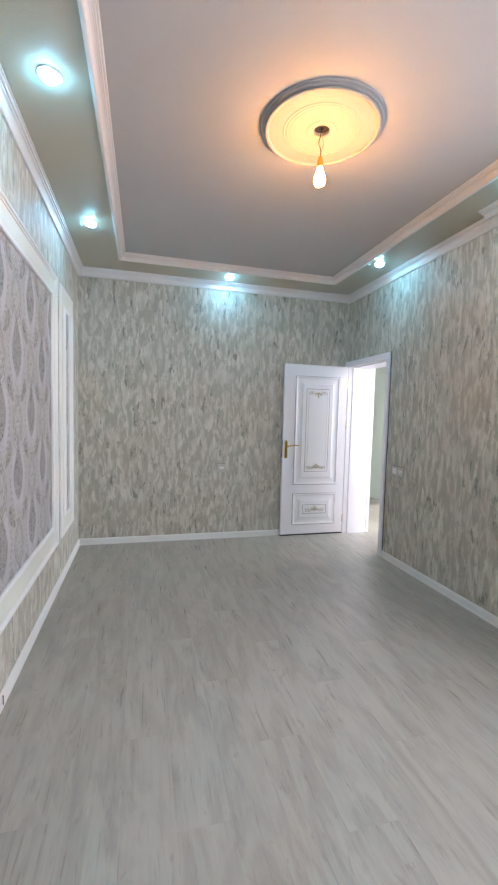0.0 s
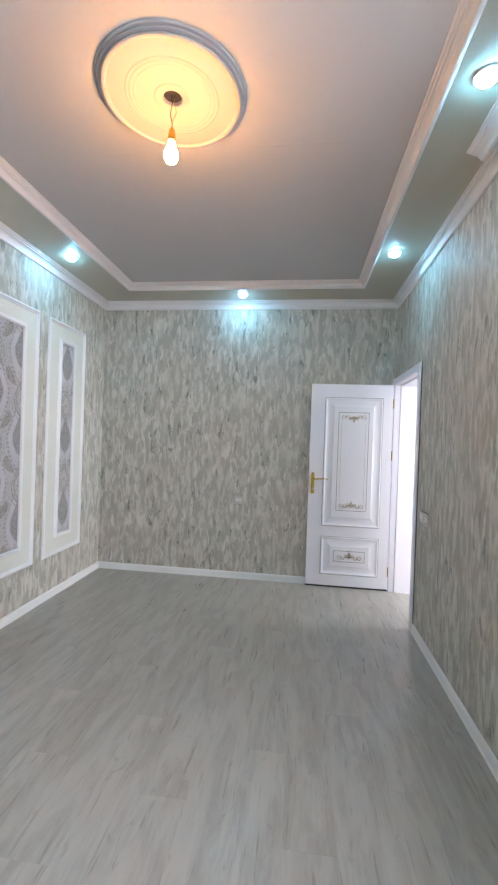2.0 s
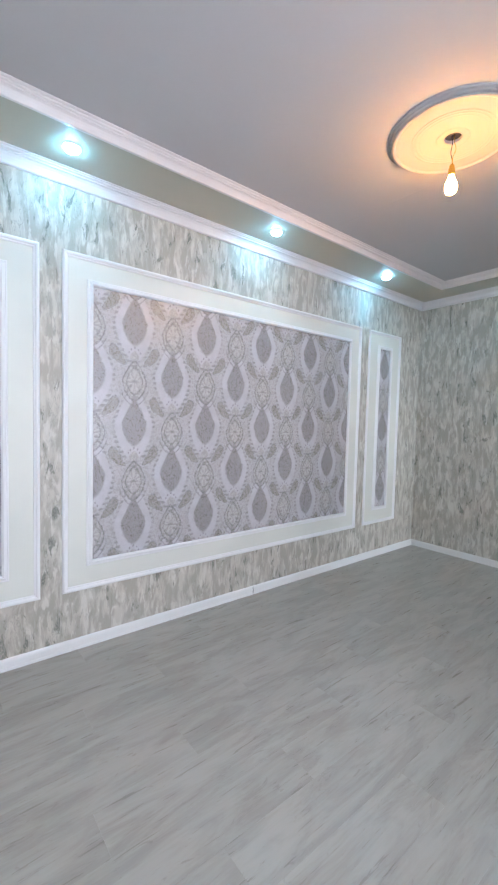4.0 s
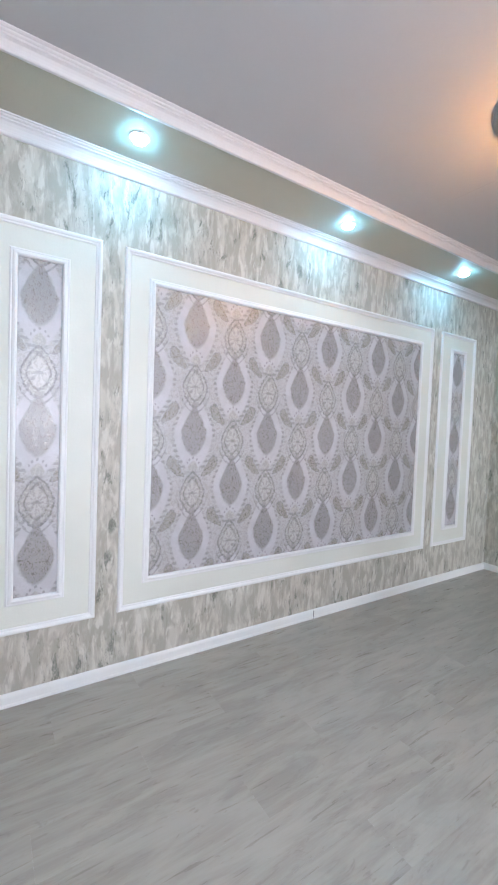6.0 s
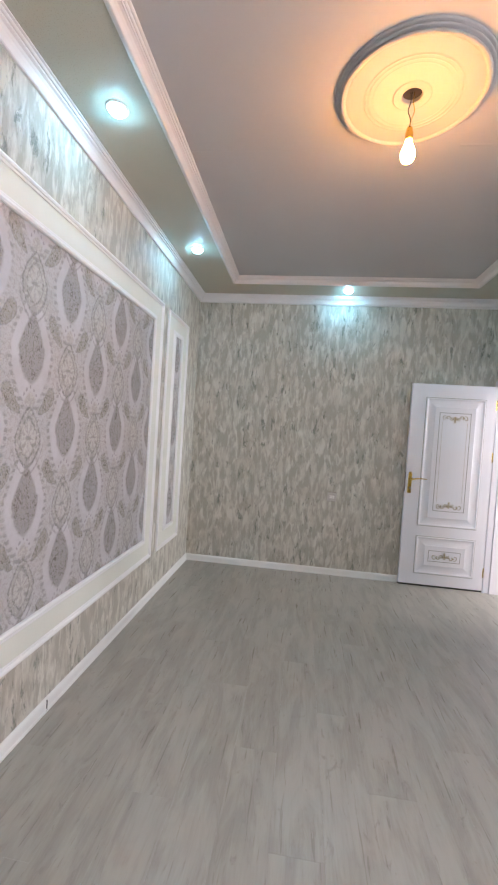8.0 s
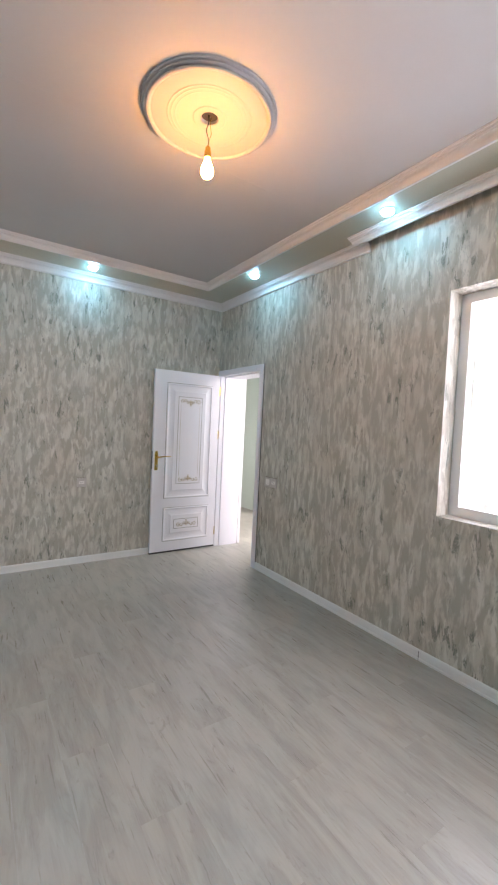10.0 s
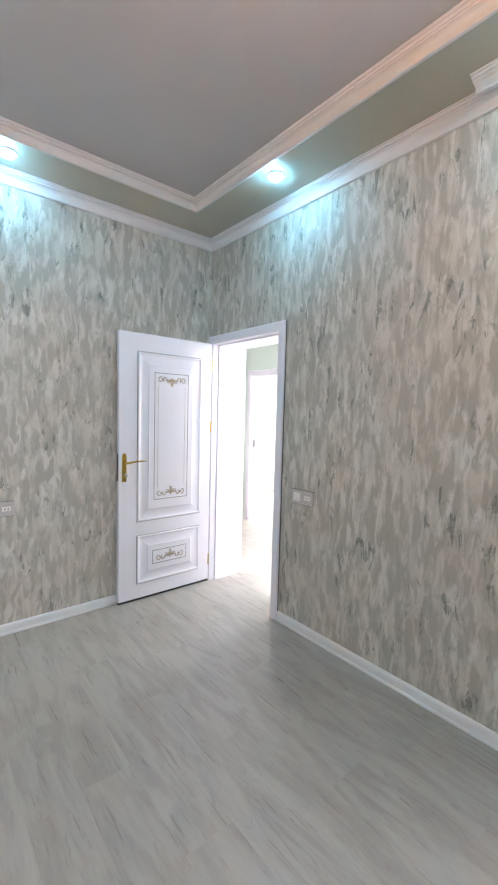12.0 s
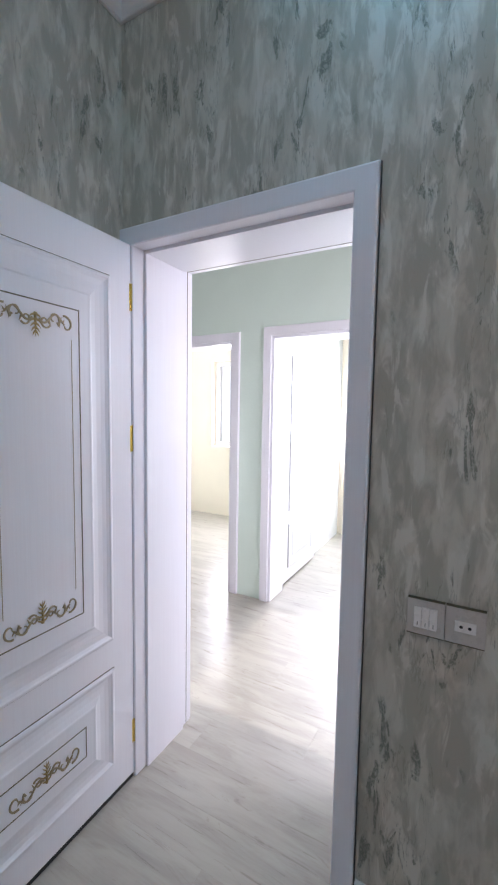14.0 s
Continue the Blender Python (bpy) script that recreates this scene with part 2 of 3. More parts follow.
def laminate():
    g = Graph("oak_laminate")
    c = g.coord()
    info = g.node("ShaderNodeObjectInfo")
    rnd = info.outputs["Random"]
    off = g.node("ShaderNodeCombineXYZ")
    g.put(g.f("MULTIPLY", rnd, 37.0), off.inputs[0])
    g.put(g.f("MULTIPLY", rnd, 91.0), off.inputs[1])
    add = g.node("ShaderNodeVectorMath", operation="ADD")
    g.put(c, add.inputs[0])
    g.put(off.outputs[0], add.inputs[1])
    v = add.outputs[0]
    broad = g.noise(g.scaled(v, (9, 2.0, 1)), 1.0, 4, 0.6, 1.0)
    grain = g.noise(g.scaled(v, (60, 3.6, 1)), 1.0, 4, 0.6, 0.6)
    veins = g.noise(g.scaled(v, (17, 2.0, 1), (2, 8, 0)), 1.0, 4, 0.6, 1.2)
    knots = g.noise(g.scaled(v, (15, 5.5, 1), (5, 5, 0)), 1.0, 4, 0.6, 2.4)
    tone = g.f("ADD", g.f("MULTIPLY", broad, 0.72), g.f("MULTIPLY", grain, 0.28))
    col = g.mix(g.smooth(tone, 0.36, 0.64), (0.318, 0.293, 0.252), (0.400, 0.373, 0.324))
    line = g.smooth(g.f("ABSOLUTE", g.f("SUBTRACT", veins, 0.5)), 0.0, 0.035, 0.30, 0)
    col = g.mix(g.f("MULTIPLY", line, g.smooth(broad, 0.42, 0.56, 1, 0.15)), col, (0.255, 0.225, 0.185))
    col = g.mix(g.smooth(knots, 0.61, 0.73, 0, 0.5), col, (0.235, 0.206, 0.173))
    shade = g.f("ADD", 0.97, g.f("MULTIPLY", rnd, 0.045))
    mul = g.node("ShaderNodeVectorMath", operation="SCALE")
    g.put(col, mul.inputs[0])
    g.put(shade, mul.inputs["Scale"])
    return g.finish(mul.outputs[0], g.smooth(grain, 0.3, 0.7, 0.27, 0.36), height=grain, depth=0.0001, spec=0.6)


def glow(name, color, strength):
    g = Graph(name)
    g.b.inputs["Emission Color"].default_value = (*color, 1)
    g.b.inputs["Emission Strength"].default_value = strength
    return g.finish(color, 0.3)


def glass():
    g = Graph("window_glass")
    g.b.inputs["Transmission Weight"].default_value = 1
    g.b.inputs["IOR"].default_value = 1.45
    return g.finish((0.97, 0.99, 1.0), 0.02)


def lacquer():
    g = Graph("white_door_lacquer")
    c = g.coord()
    grain = g.noise(g.scaled(c, (190, 190, 3)), 1.0, 3, 0.6)
    col = g.mix(g.smooth(grain, 0.35, 0.65), (0.785, 0.765, 0.81), (0.80, 0.785, 0.83))
    return g.finish(col, 0.33, height=grain, depth=0.00012)


WALLPAPER, DAMASK, LAMINATE = wallpaper(), damask(), laminate()
CEILING = paint("satin_ceiling_paint", (0.455, 0.45, 0.452), 0.72, 0.01, 150, 0.00003)
SOFFIT_PAINT = paint("pearl_soffit_paint", (0.46, 0.44, 0.355), 0.32, 0.02, 200, 0.000005)
PLASTER = paint("white_moulding", (0.72, 0.69, 0.68), 0.42, 0.02, 200, 0.0001)
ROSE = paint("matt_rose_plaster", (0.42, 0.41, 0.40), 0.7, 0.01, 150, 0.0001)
TRIM = paint("white_panel_trim", (0.80, 0.79, 0.78), 0.4, 0.02)
CREAM = paint("cream_panel_paper", (0.72, 0.72, 0.65), 0.5, 0.03, 90)
BASE = paint("white_skirting", (0.78, 0.77, 0.75), 0.35, 0.02)
DOOR_PAINT = lacquer()
LINE = paint("bronze_and_shadow_line", (0.12, 0.095, 0.05), 0.4, 0.1)
GILT = paint("gilt_ornament", (0.46, 0.34, 0.16), 0.4, 0.2, 200, 0.0008, metal=0.6)
GILT_PALE = paint("pale_gilt_ornament", (0.40, 0.32, 0.20), 0.4, 0.15, 200, 0.0008, metal=0.3)
BRASS = paint("polished_brass", (0.72, 0.50, 0.12), 0.2, 0.05, 30, 0.0001, metal=1.0)
DARK = paint("dark_steel_and_shade", (0.06, 0.055, 0.05), 0.4, 0.1)
GREEN = paint("pale_green_wall", (0.68, 0.78, 0.70), 0.6, 0.02)
PEACH = paint("peach_wall", (0.78, 0.69, 0.57), 0.6, 0.02)
WHITE = paint("white_wall", (0.78, 0.78, 0.76), 0.6, 0.02)
PLASTIC = paint("ivory_plastic", (0.54, 0.50, 0.47), 0.3, 0.01)
PLASTIC_PALE = paint("pale_plastic", (0.84, 0.80, 0.77), 0.3, 0.01)
CHROME = paint("chrome", (0.75, 0.75, 0.76), 0.15, 0.02, metal=1.0)
BLACK = paint("black_rubber_and_shadow", (0.02, 0.02, 0.02), 0.6, 0.1)
BULB_GLOW = glow("lit_bulb", (1.0, 0.43, 0.09), BULB)
SPOT_GLOW = glow("lit_spot", (0.26, 0.70, 1.0), SPOT)
GLASS = glass()
BRIGHT = glow("bright_outdoors", (0.95, 0.97, 1.0), 1.7)
GROUND = paint("pale_ground", (0.35, 0.33, 0.3), 0.9, 0.1)


# ---- building helpers ----
def mesh(bm, name, material, smooth=False):
    bmesh.ops.recalc_face_normals(bm, faces=bm.faces)
    data = bpy.data.meshes.new(name)
    bm.to_mesh(data)
    bm.free()
    data.materials.append(material)
    if smooth:
        data.shade_smooth()
    return data


def part(name, bm, material, parent=None, label="", smooth=False):
    ob = new(name, mesh(bm, name, material, smooth))
    ob.parent = parent
    return tagged(ob, label)


def thing(name, label, category, at=(0, 0, 0), turn=0, group=""):
    ob = new(name)
    ob.matrix_world = pose(*at, 0, 0, turn)
    return tagged(ob, label, category, group)


def structure(name, bm, material, label="", smooth=False):
    return tagged(part(name, bm, material, None, label, smooth), kind="structure")


def box(bm, x0, y0, z0, x1, y1, z1, bevel=0.0):
    m = Matrix.Translation(((x0 + x1) / 2, (y0 + y1) / 2, (z0 + z1) / 2)) @ Matrix.Diagonal((x1 - x0, y1 - y0, z1 - z0, 1))
    verts = bmesh.ops.create_cube(bm, size=1, matrix=m)["verts"]
    if bevel:
        edges = {e for v in verts for e in v.link_edges}
        bmesh.ops.bevel(bm, geom=list(edges), offset=bevel, segments=2, profile=0.6, affect="EDGES")
    return bm


def flat(a, b, h):
    return (a, b, h)


def on_west(a, b, h):
    """a along y, b up, h out of the west wall."""
    return (h, a, b)


def sweep(bm, pts, profile, place=flat, closed=False):
    """A moulding along pts, mitred; profile: distance to the left of the way, and height."""
    n, rows = len(pts), []
    for i, p in enumerate(pts):
        before = Vector(pts[i]) - Vector(pts[i - 1]) if closed or i else None
        after = Vector(pts[(i + 1) % n]) - Vector(p) if closed or i < n - 1 else None
        before, after = before or after, after or before
        n0, n1 = Vector((-before.y, before.x)).normalized(), Vector((-after.y, after.x)).normalized()
        mitre = (n0 + n1) / (1 + n0.dot(n1))
        rows.append([bm.verts.new(place(p[0] + mitre.x * d, p[1] + mitre.y * d, h)) for d, h in profile])
    k = len(profile)
    for i in range(n if closed else n - 1):
        a, b = rows[i], rows[(i + 1) % n]
        for j in range(k):
            bm.faces.new((a[j], a[(j + 1) % k], b[(j + 1) % k], b[j]))
    if not closed:
        bm.faces.new(rows[0])
        bm.faces.new(rows[-1][::-1])
    return bm


def rect(a0, b0, a1, b1):
    return [(a0, b0), (a1, b0), (a1, b1), (a0, b1)]


def lathe(bm, profile, steps=48, at=(0, 0, 0)):
    """profile: radius and height, from one end to the other."""
    rows = []
    for r, z in profile:
        if r < 1e-6:
            rows.append([bm.verts.new((at[0], at[1], at[2] + z))])
        else:
            rows.append([bm.verts.new((at[0] + r * math.cos(2 * math.pi * i / steps), at[1] + r * math.sin(2 * math.pi * i / steps), at[2] + z)) for i in range(steps)])
    for a, b in zip(rows, rows[1:]):
        for i in range(steps):
            j = (i + 1) % steps
            if len(a) == 1 and len(b) > 1:
                bm.faces.new((a[0], b[i], b[j]))
            elif len(b) == 1 and len(a) > 1:
                bm.faces.new((a[i], a[j], b[0]))
            elif len(a) > 1:
                bm.faces.new((a[i], a[j], b[j], b[i]))
    return bm


def tube(bm, pts, radius, sides=6):
    """A round bar along pts, thinner towards its ends where radius is a function of 0..1."""
    pts = [Vector(p) for p in pts]
    rows, side = [], None
    for i, p in enumerate(pts):
        way = (pts[min(i + 1, len(pts) - 1)] - pts[max(i - 1, 0)]).normalized()
        if side is None:
            side = way.orthogonal().normalized()
        side = (side - way * side.dot(way)).normalized()
        up = way.cross(side)
        r = radius(i / (len(pts) - 1)) if callable(radius) else radius
        rows.append([bm.verts.new(p + (side * math.cos(2 * math.pi * k / sides) + up * math.sin(2 * math.pi * k / sides)) * r) for k in range(sides)])
    for a, b in zip(rows, rows[1:]):
        for k in range(sides):
            bm.faces.new((a[k], a[(k + 1) % sides], b[(k + 1) % sides], b[k]))
    bm.faces.new(rows[0][::-1])
    bm.faces.new(rows[-1])
    return bm


# ---- the room ----
def build_shell():
    bm = bmesh.new()
    box(bm, -0.2, SOUTH - 0.2, 0.0, 0.0, NORTH + 0.2, 3.1)
    structure("wall_west", bm, WALLPAPER, "grey brushed-effect wallpaper with dark glossy flecks")
    bm = bmesh.new()
    box(bm, 0.0, NORTH, 0.0, EAST, NORTH + 0.2, 3.1)
    structure("wall_north", bm, WALLPAPER, "grey brushed-effect wallpaper with dark glossy flecks")
    bm = bmesh.new()
    box(bm, 0.0, SOUTH - 0.2, 0.0, EAST, SOUTH, 3.1)
    structure("wall_south", bm, WALLPAPER, "grey brushed-effect wallpaper")
    bm = bmesh.new()
    for y0, y1, z0, z1 in ((SOUTH - 0.2, 0.25, 0, 3.1), (0.25, 2.15, 0, 0.95), (0.25, 2.15, 2.35, 3.1), (2.15, DOOR_S - 0.02, 0, 3.1), (DOOR_S - 0.02, DOOR_N + 0.02, DOOR_H + 0.02, 3.1), (DOOR_N + 0.02, NORTH + 0.2, 0, 3.1)):
        box(bm, EAST, y0, z0, OUT - 0.012, y1, z1)
    structure("wall_east", bm, WALLPAPER, "grey brushed-effect wallpaper with dark glossy flecks")
    bm = bmesh.new()
    box(bm, -0.2, SOUTH - 0.2, -0.15, 6.9, 8.0, -0.012)
    structure("floor", bm, BLACK, "dark underlay beneath the laminate")
    bm = bmesh.new()
    x0, y0, x1, y1 = TRAY
    box(bm, 0, SOUTH, SOFFIT, x0, NORTH, TOP)
    box(bm, x1, 2.80, SOFFIT, EAST, NORTH, TOP)
    box(bm, x1, SOUTH, SOFFIT, 2.965, 2.80, TOP)
    box(bm, x0, y1, SOFFIT, x1, NORTH, TOP)
    box(bm, x0, SOUTH, SOFFIT, x1, y0, TOP)
    structure("ceiling_border", bm, SOFFIT_PAINT, "pearly olive-grey lowered ceiling border with a curtain slot")
    bm = bmesh.new()
    box(bm, 0, SOUTH, TOP, 2.965, NORTH, 3.1)
    box(bm, 2.965, 2.80, TOP, EAST, NORTH, 3.1)
    box(bm, 2.965, SOUTH, 3.08, EAST, 2.80, 3.1)
    structure("ceiling", bm, CEILING, "pale satin grey ceiling field")
    bm = bmesh.new()
    for xa, xb in ((0.48, 1.225), (1.85, 2.61)):
        sweep(bm, [(xa, 2.84), (xb, 2.85)], [(-0.014, TOP + 0.001), (-0.002, TOP - 0.0008), (0.003, TOP - 0.0008), (0.015, TOP + 0.001)])
    structure("ceiling_joint", bm, CEILING, "faint filled joint across the satin ceiling")
    crown = [(0.0, 2.7921), (0.0112, 2.7921), (0.0146, 2.7964), (0.0146, 2.8051), (0.0103, 2.8095), (0.0112, 2.8215), (0.0155, 2.8368), (0.0241, 2.8477), (0.0353, 2.852), (0.0353, 2.8597), (0.0439, 2.8597), (0.0473, 2.864), (0.0473, 2.8684), (0.0568, 2.8695), (0.0568, 2.876), (0.0, 2.876)]
    bm = bmesh.new()
    sweep(bm, [(EAST, 2.80), (EAST, NORTH), (0, NORTH), (0, SOUTH), (2.9645, SOUTH)], crown)
    structure("crown_moulding", bm, PLASTER, "white stepped plaster crown moulding under the ceiling border")
    pelmet = [(-0.003, 2.828), (0.010, 2.828), (0.014, 2.831), (0.014, 2.836), (0.022, 2.845), (0.034, 2.853), (0.052, 2.857), (0.052, 2.862), (0.064, 2.863), (0.068, 2.868), (0.080, 2.869), (0.080, 2.876), (-0.003, 2.876)]
    bm = bmesh.new()
    sweep(bm, [(2.965, SOUTH + 0.0665), (2.965, 2.885)], pelmet)
    structure("curtain_pelmet", bm, PLASTER, "white plaster moulding along the edge of the curtain slot")
    tray = [(-0.012, 2.868), (0.0, 2.864), (0.007, 2.864), (0.010, 2.869), (0.010, 2.876), (0.0125, 2.887), (0.019, 2.898), (0.029, 2.903), (0.033, 2.903), (0.033, 2.912), (0.039, 2.912), (0.042, 2.916), (0.042, 2.922), (0.049, 2.922), (0.054, 2.926), (0.054, 2.9305), (-0.001, 2.9305), (-0.001, 2.8748), (-0.012, 2.8748)]
    bm = bmesh.new()
    sweep(bm, rect(*TRAY), tray, closed=True)
    structure("tray_moulding", bm, PLASTER, "white stepped plaster moulding round the raised ceiling")
    bm = bmesh.new()
    skirt = [(0, 0.0), (0.016, 0.0), (0.016, 0.012), (0.012, 0.016), (0.012, 0.052), (0.009, 0.062), (0.004, 0.068), (0, 0.068)]
    sweep(bm, [(EAST, NORTH), (0, NORTH), (0, SOUTH), (EAST, SOUTH), (EAST, DOOR_S - 0.0705)], skirt)
    board = structure("baseboard", bm, BASE, "low white plastic skirting with a rounded top")
    for x, y in ((0.0, 2.52), (0.0, 0.35), (EAST - 0.0165, 2.2)):
        part("joint", box(bmesh.new(), x, y, 0.0, x + 0.0165, y + 0.0015, 0.060), DARK, board, "thin dark joint")


def window_unit(name, x0, x1, y0, y1, z0, z1):
    """A white two-light window; the pane stands in the middle of the wall."""
    xm = (x0 + x1) / 2
    bm = bmesh.new()
    sweep(bm, rect(y0, z0, y1, z1), [(0, -0.035), (0.06, -0.035), (0.06, 0.035), (0, 0.035)], lambda a, b, h: (xm + h, a, b), closed=True)
    ym = (y0 + y1) / 2
    box(bm, xm - 0.03, ym - 0.035, z0 + 0.06, xm + 0.03, ym + 0.035, z1 - 0.06)
    win = tagged(part(name, bm, TRIM), kind="structure")
    for a, b in ((y0 + 0.06, ym - 0.035), (ym + 0.035, y1 - 0.06)):
        bm = bmesh.new()
        box(bm, xm - 0.004, a, z0 + 0.06, xm + 0.004, b, z1 - 0.06)
        pane = part("pane", bm, GLASS, win)
        pane.visible_shadow = False
    return win


def panel(at, width, bottom, top, inner, origin):
    """A wall panel: outer trim, cream band, inner trim and a field of damask paper."""
    y0, y1 = at, at + width
    i0, i1, j0, j1 = inner
    ob = thing("wall_panel", "cream wall panel with white moulded trims round patterned silver-grey damask paper" if width > 1 else "narrow upright cream wall panel with white trims round a strip of damask paper", "wall panel", (0, (y0 + y1) / 2, bottom))
    base = Vector(ob.location)
    def put(name, bm, mat, label="", origin_at=None):
        shift = Vector(origin_at) if origin_at else Vector((0, 0, 0))
        if origin_at:
            bmesh.ops.translate(bm, verts=bm.verts, vec=-shift)
        o = part(name, bm, mat, ob, label)
        o.location = shift - base
        return o
    outer = [(0, 0), (0, 0.010), (0.004, 0.016), (0.012, 0.019), (0.020, 0.016), (0.023, 0.010), (0.031, 0.008), (0.034, 0)]
    put("outer_trim", sweep(bmesh.new(), rect(y0, bottom, y1, top), outer, on_west, True), TRIM, "white outer trim")
    w = 0.034
    band = [(w, 0.0), (w, 0.004)]
    q = i0 - y0
    bm = bmesh.new()
    for a0, b0, a1, b1 in ((y0 + w, bottom + w, i0, top - w), (i1, bottom + w, y1 - w, top - w), (i0, bottom + w, i1, j0), (i0, j1, i1, top - w)):
        box(bm, 0.0, a0, b0, 0.004, a1, b1)
    put("band", bm, CREAM, "plain cream band")
    trim = [(-0.036, 0.004), (-0.036, 0.010), (-0.030, 0.014), (-0.024, 0.013), (-0.020, 0.018), (-0.010, 0.022), (-0.002, 0.018), (0, 0.012), (0, 0.003)]
    put("inner_trim", sweep(bmesh.new(), rect(i0, j0, i1, j1), trim, on_west, True), TRIM, "white inner trim")
    bm = box(bmesh.new(), 0.0, i0, j0, 0.003, i1, j1)
    put("damask_field", bm, DAMASK, "silver-grey damask paper with dark medallions", (0, *origin))
    return ob


def build_panels():
    panel(1.022, 2.846, 0.37, 2.427, (1.200, 3.685, 0.552, 2.250), (1.47, 1.42))
    panel(3.998, 0.586, 0.37, 2.427, (4.192, 4.392, 0.552, 2.250), (4.292, 1.42))
    panel(0.310, 0.590, 0.37, 2.427, (0.505, 0.705, 0.552, 2.250), (0.605, 1.42))


def build_rose():
    ob = thing("ceiling_rose", "round stepped plaster ceiling rose round the hanging bulb", "ceiling rose", (1.537, 2.505, TOP))
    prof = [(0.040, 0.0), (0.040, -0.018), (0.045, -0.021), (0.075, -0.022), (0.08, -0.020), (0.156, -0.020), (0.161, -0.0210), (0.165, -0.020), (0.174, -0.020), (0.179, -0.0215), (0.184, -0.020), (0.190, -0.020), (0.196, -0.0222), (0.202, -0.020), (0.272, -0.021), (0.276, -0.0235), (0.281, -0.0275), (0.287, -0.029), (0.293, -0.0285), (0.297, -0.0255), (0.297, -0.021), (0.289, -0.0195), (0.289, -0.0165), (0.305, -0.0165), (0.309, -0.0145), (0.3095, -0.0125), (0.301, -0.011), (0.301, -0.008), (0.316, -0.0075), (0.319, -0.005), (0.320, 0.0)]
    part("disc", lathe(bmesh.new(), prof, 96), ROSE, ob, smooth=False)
    hub = lathe(bmesh.new(), [(0.0, -0.004), (0.044, -0.004), (0.0445, 0.0), (0, 0.0)], 32)
    part("hub", hub, DARK, ob, "dark open centre with the wire outlet")


def build_bulb():
    ob = thing("pendant_bulb", "lit warm pear-shaped bulb in a brass holder on two bare wires", "lamp", (1.537, 2.508, TOP + 0.028))
    part("cord", tube(bmesh.new(), [(0, 0, -0.010), (0.002, 0, -0.040)], 0.006), DARK, ob, "dark cord end")
    for s, bend in ((1, 0.012), (-1, 0.007)):
        pts = [(s * bend * math.sin(math.pi * k / 12) + s * 0.004 * math.sin(k * 1.1), 0.004 * math.cos(k), -0.015 * k) for k in range(13)]
        part("wire", tube(bmesh.new(), pts, 0.0018), BRASS if s > 0 else BLACK, ob)
    part("holder", lathe(bmesh.new(), [(0, -0.175), (0.010, -0.176), (0.013, -0.182), (0.013, -0.196), (0.0165, -0.199), (0.0165, -0.225), (0.014, -0.228), (0, -0.228)], 24), BRASS, ob, "brass lamp holder")
    prof = [(0.0, -0.229), (0.0135, -0.230), (0.0145, -0.240), (0.020, -0.255), (0.0275, -0.272), (0.030, -0.288), (0.0285, -0.303), (0.022, -0.315), (0.012, -0.3215), (0.0, -0.323)]
    part("bulb", lathe(bmesh.new(), prof, 24), BULB_GLOW, ob, "glowing warm glass bulb", smooth=True)


def build_spots():
    first = None
    for x, y in ((0.245, 1.01), (0.245, 2.468), (0.245, 3.90), (1.525, 4.78), (2.785, 3.945), (2.80, 2.46), (2.79, 1.01), (1.53, 0.10)):
        if first is None:
            first = thing("ceiling_spot", "small lit cool-white spotlight in the ceiling border", "spotlight", (x, y, SOFFIT), group="spotlights in the ceiling border")
            part("rim", lathe(bmesh.new(), [(0.038, 0.0), (0.052, 0.0), (0.053, -0.003), (0.050, -0.006), (0.043, -0.007), (0.040, -0.005), (0.038, 0.0)], 32), PLASTER, first, "white rim")
            part("lens", lathe(bmesh.new(), [(0.0, 0.0), (0.036, 0.0), (0.0385, -0.010), (0.034, -0.019), (0.022, -0.026), (0.010, -0.029), (0.0, -0.030)], 24), SPOT_GLOW, first, "glowing cool-white lens", smooth=True)
        else:
            copy_thing(first, pose(x, y, SOFFIT))


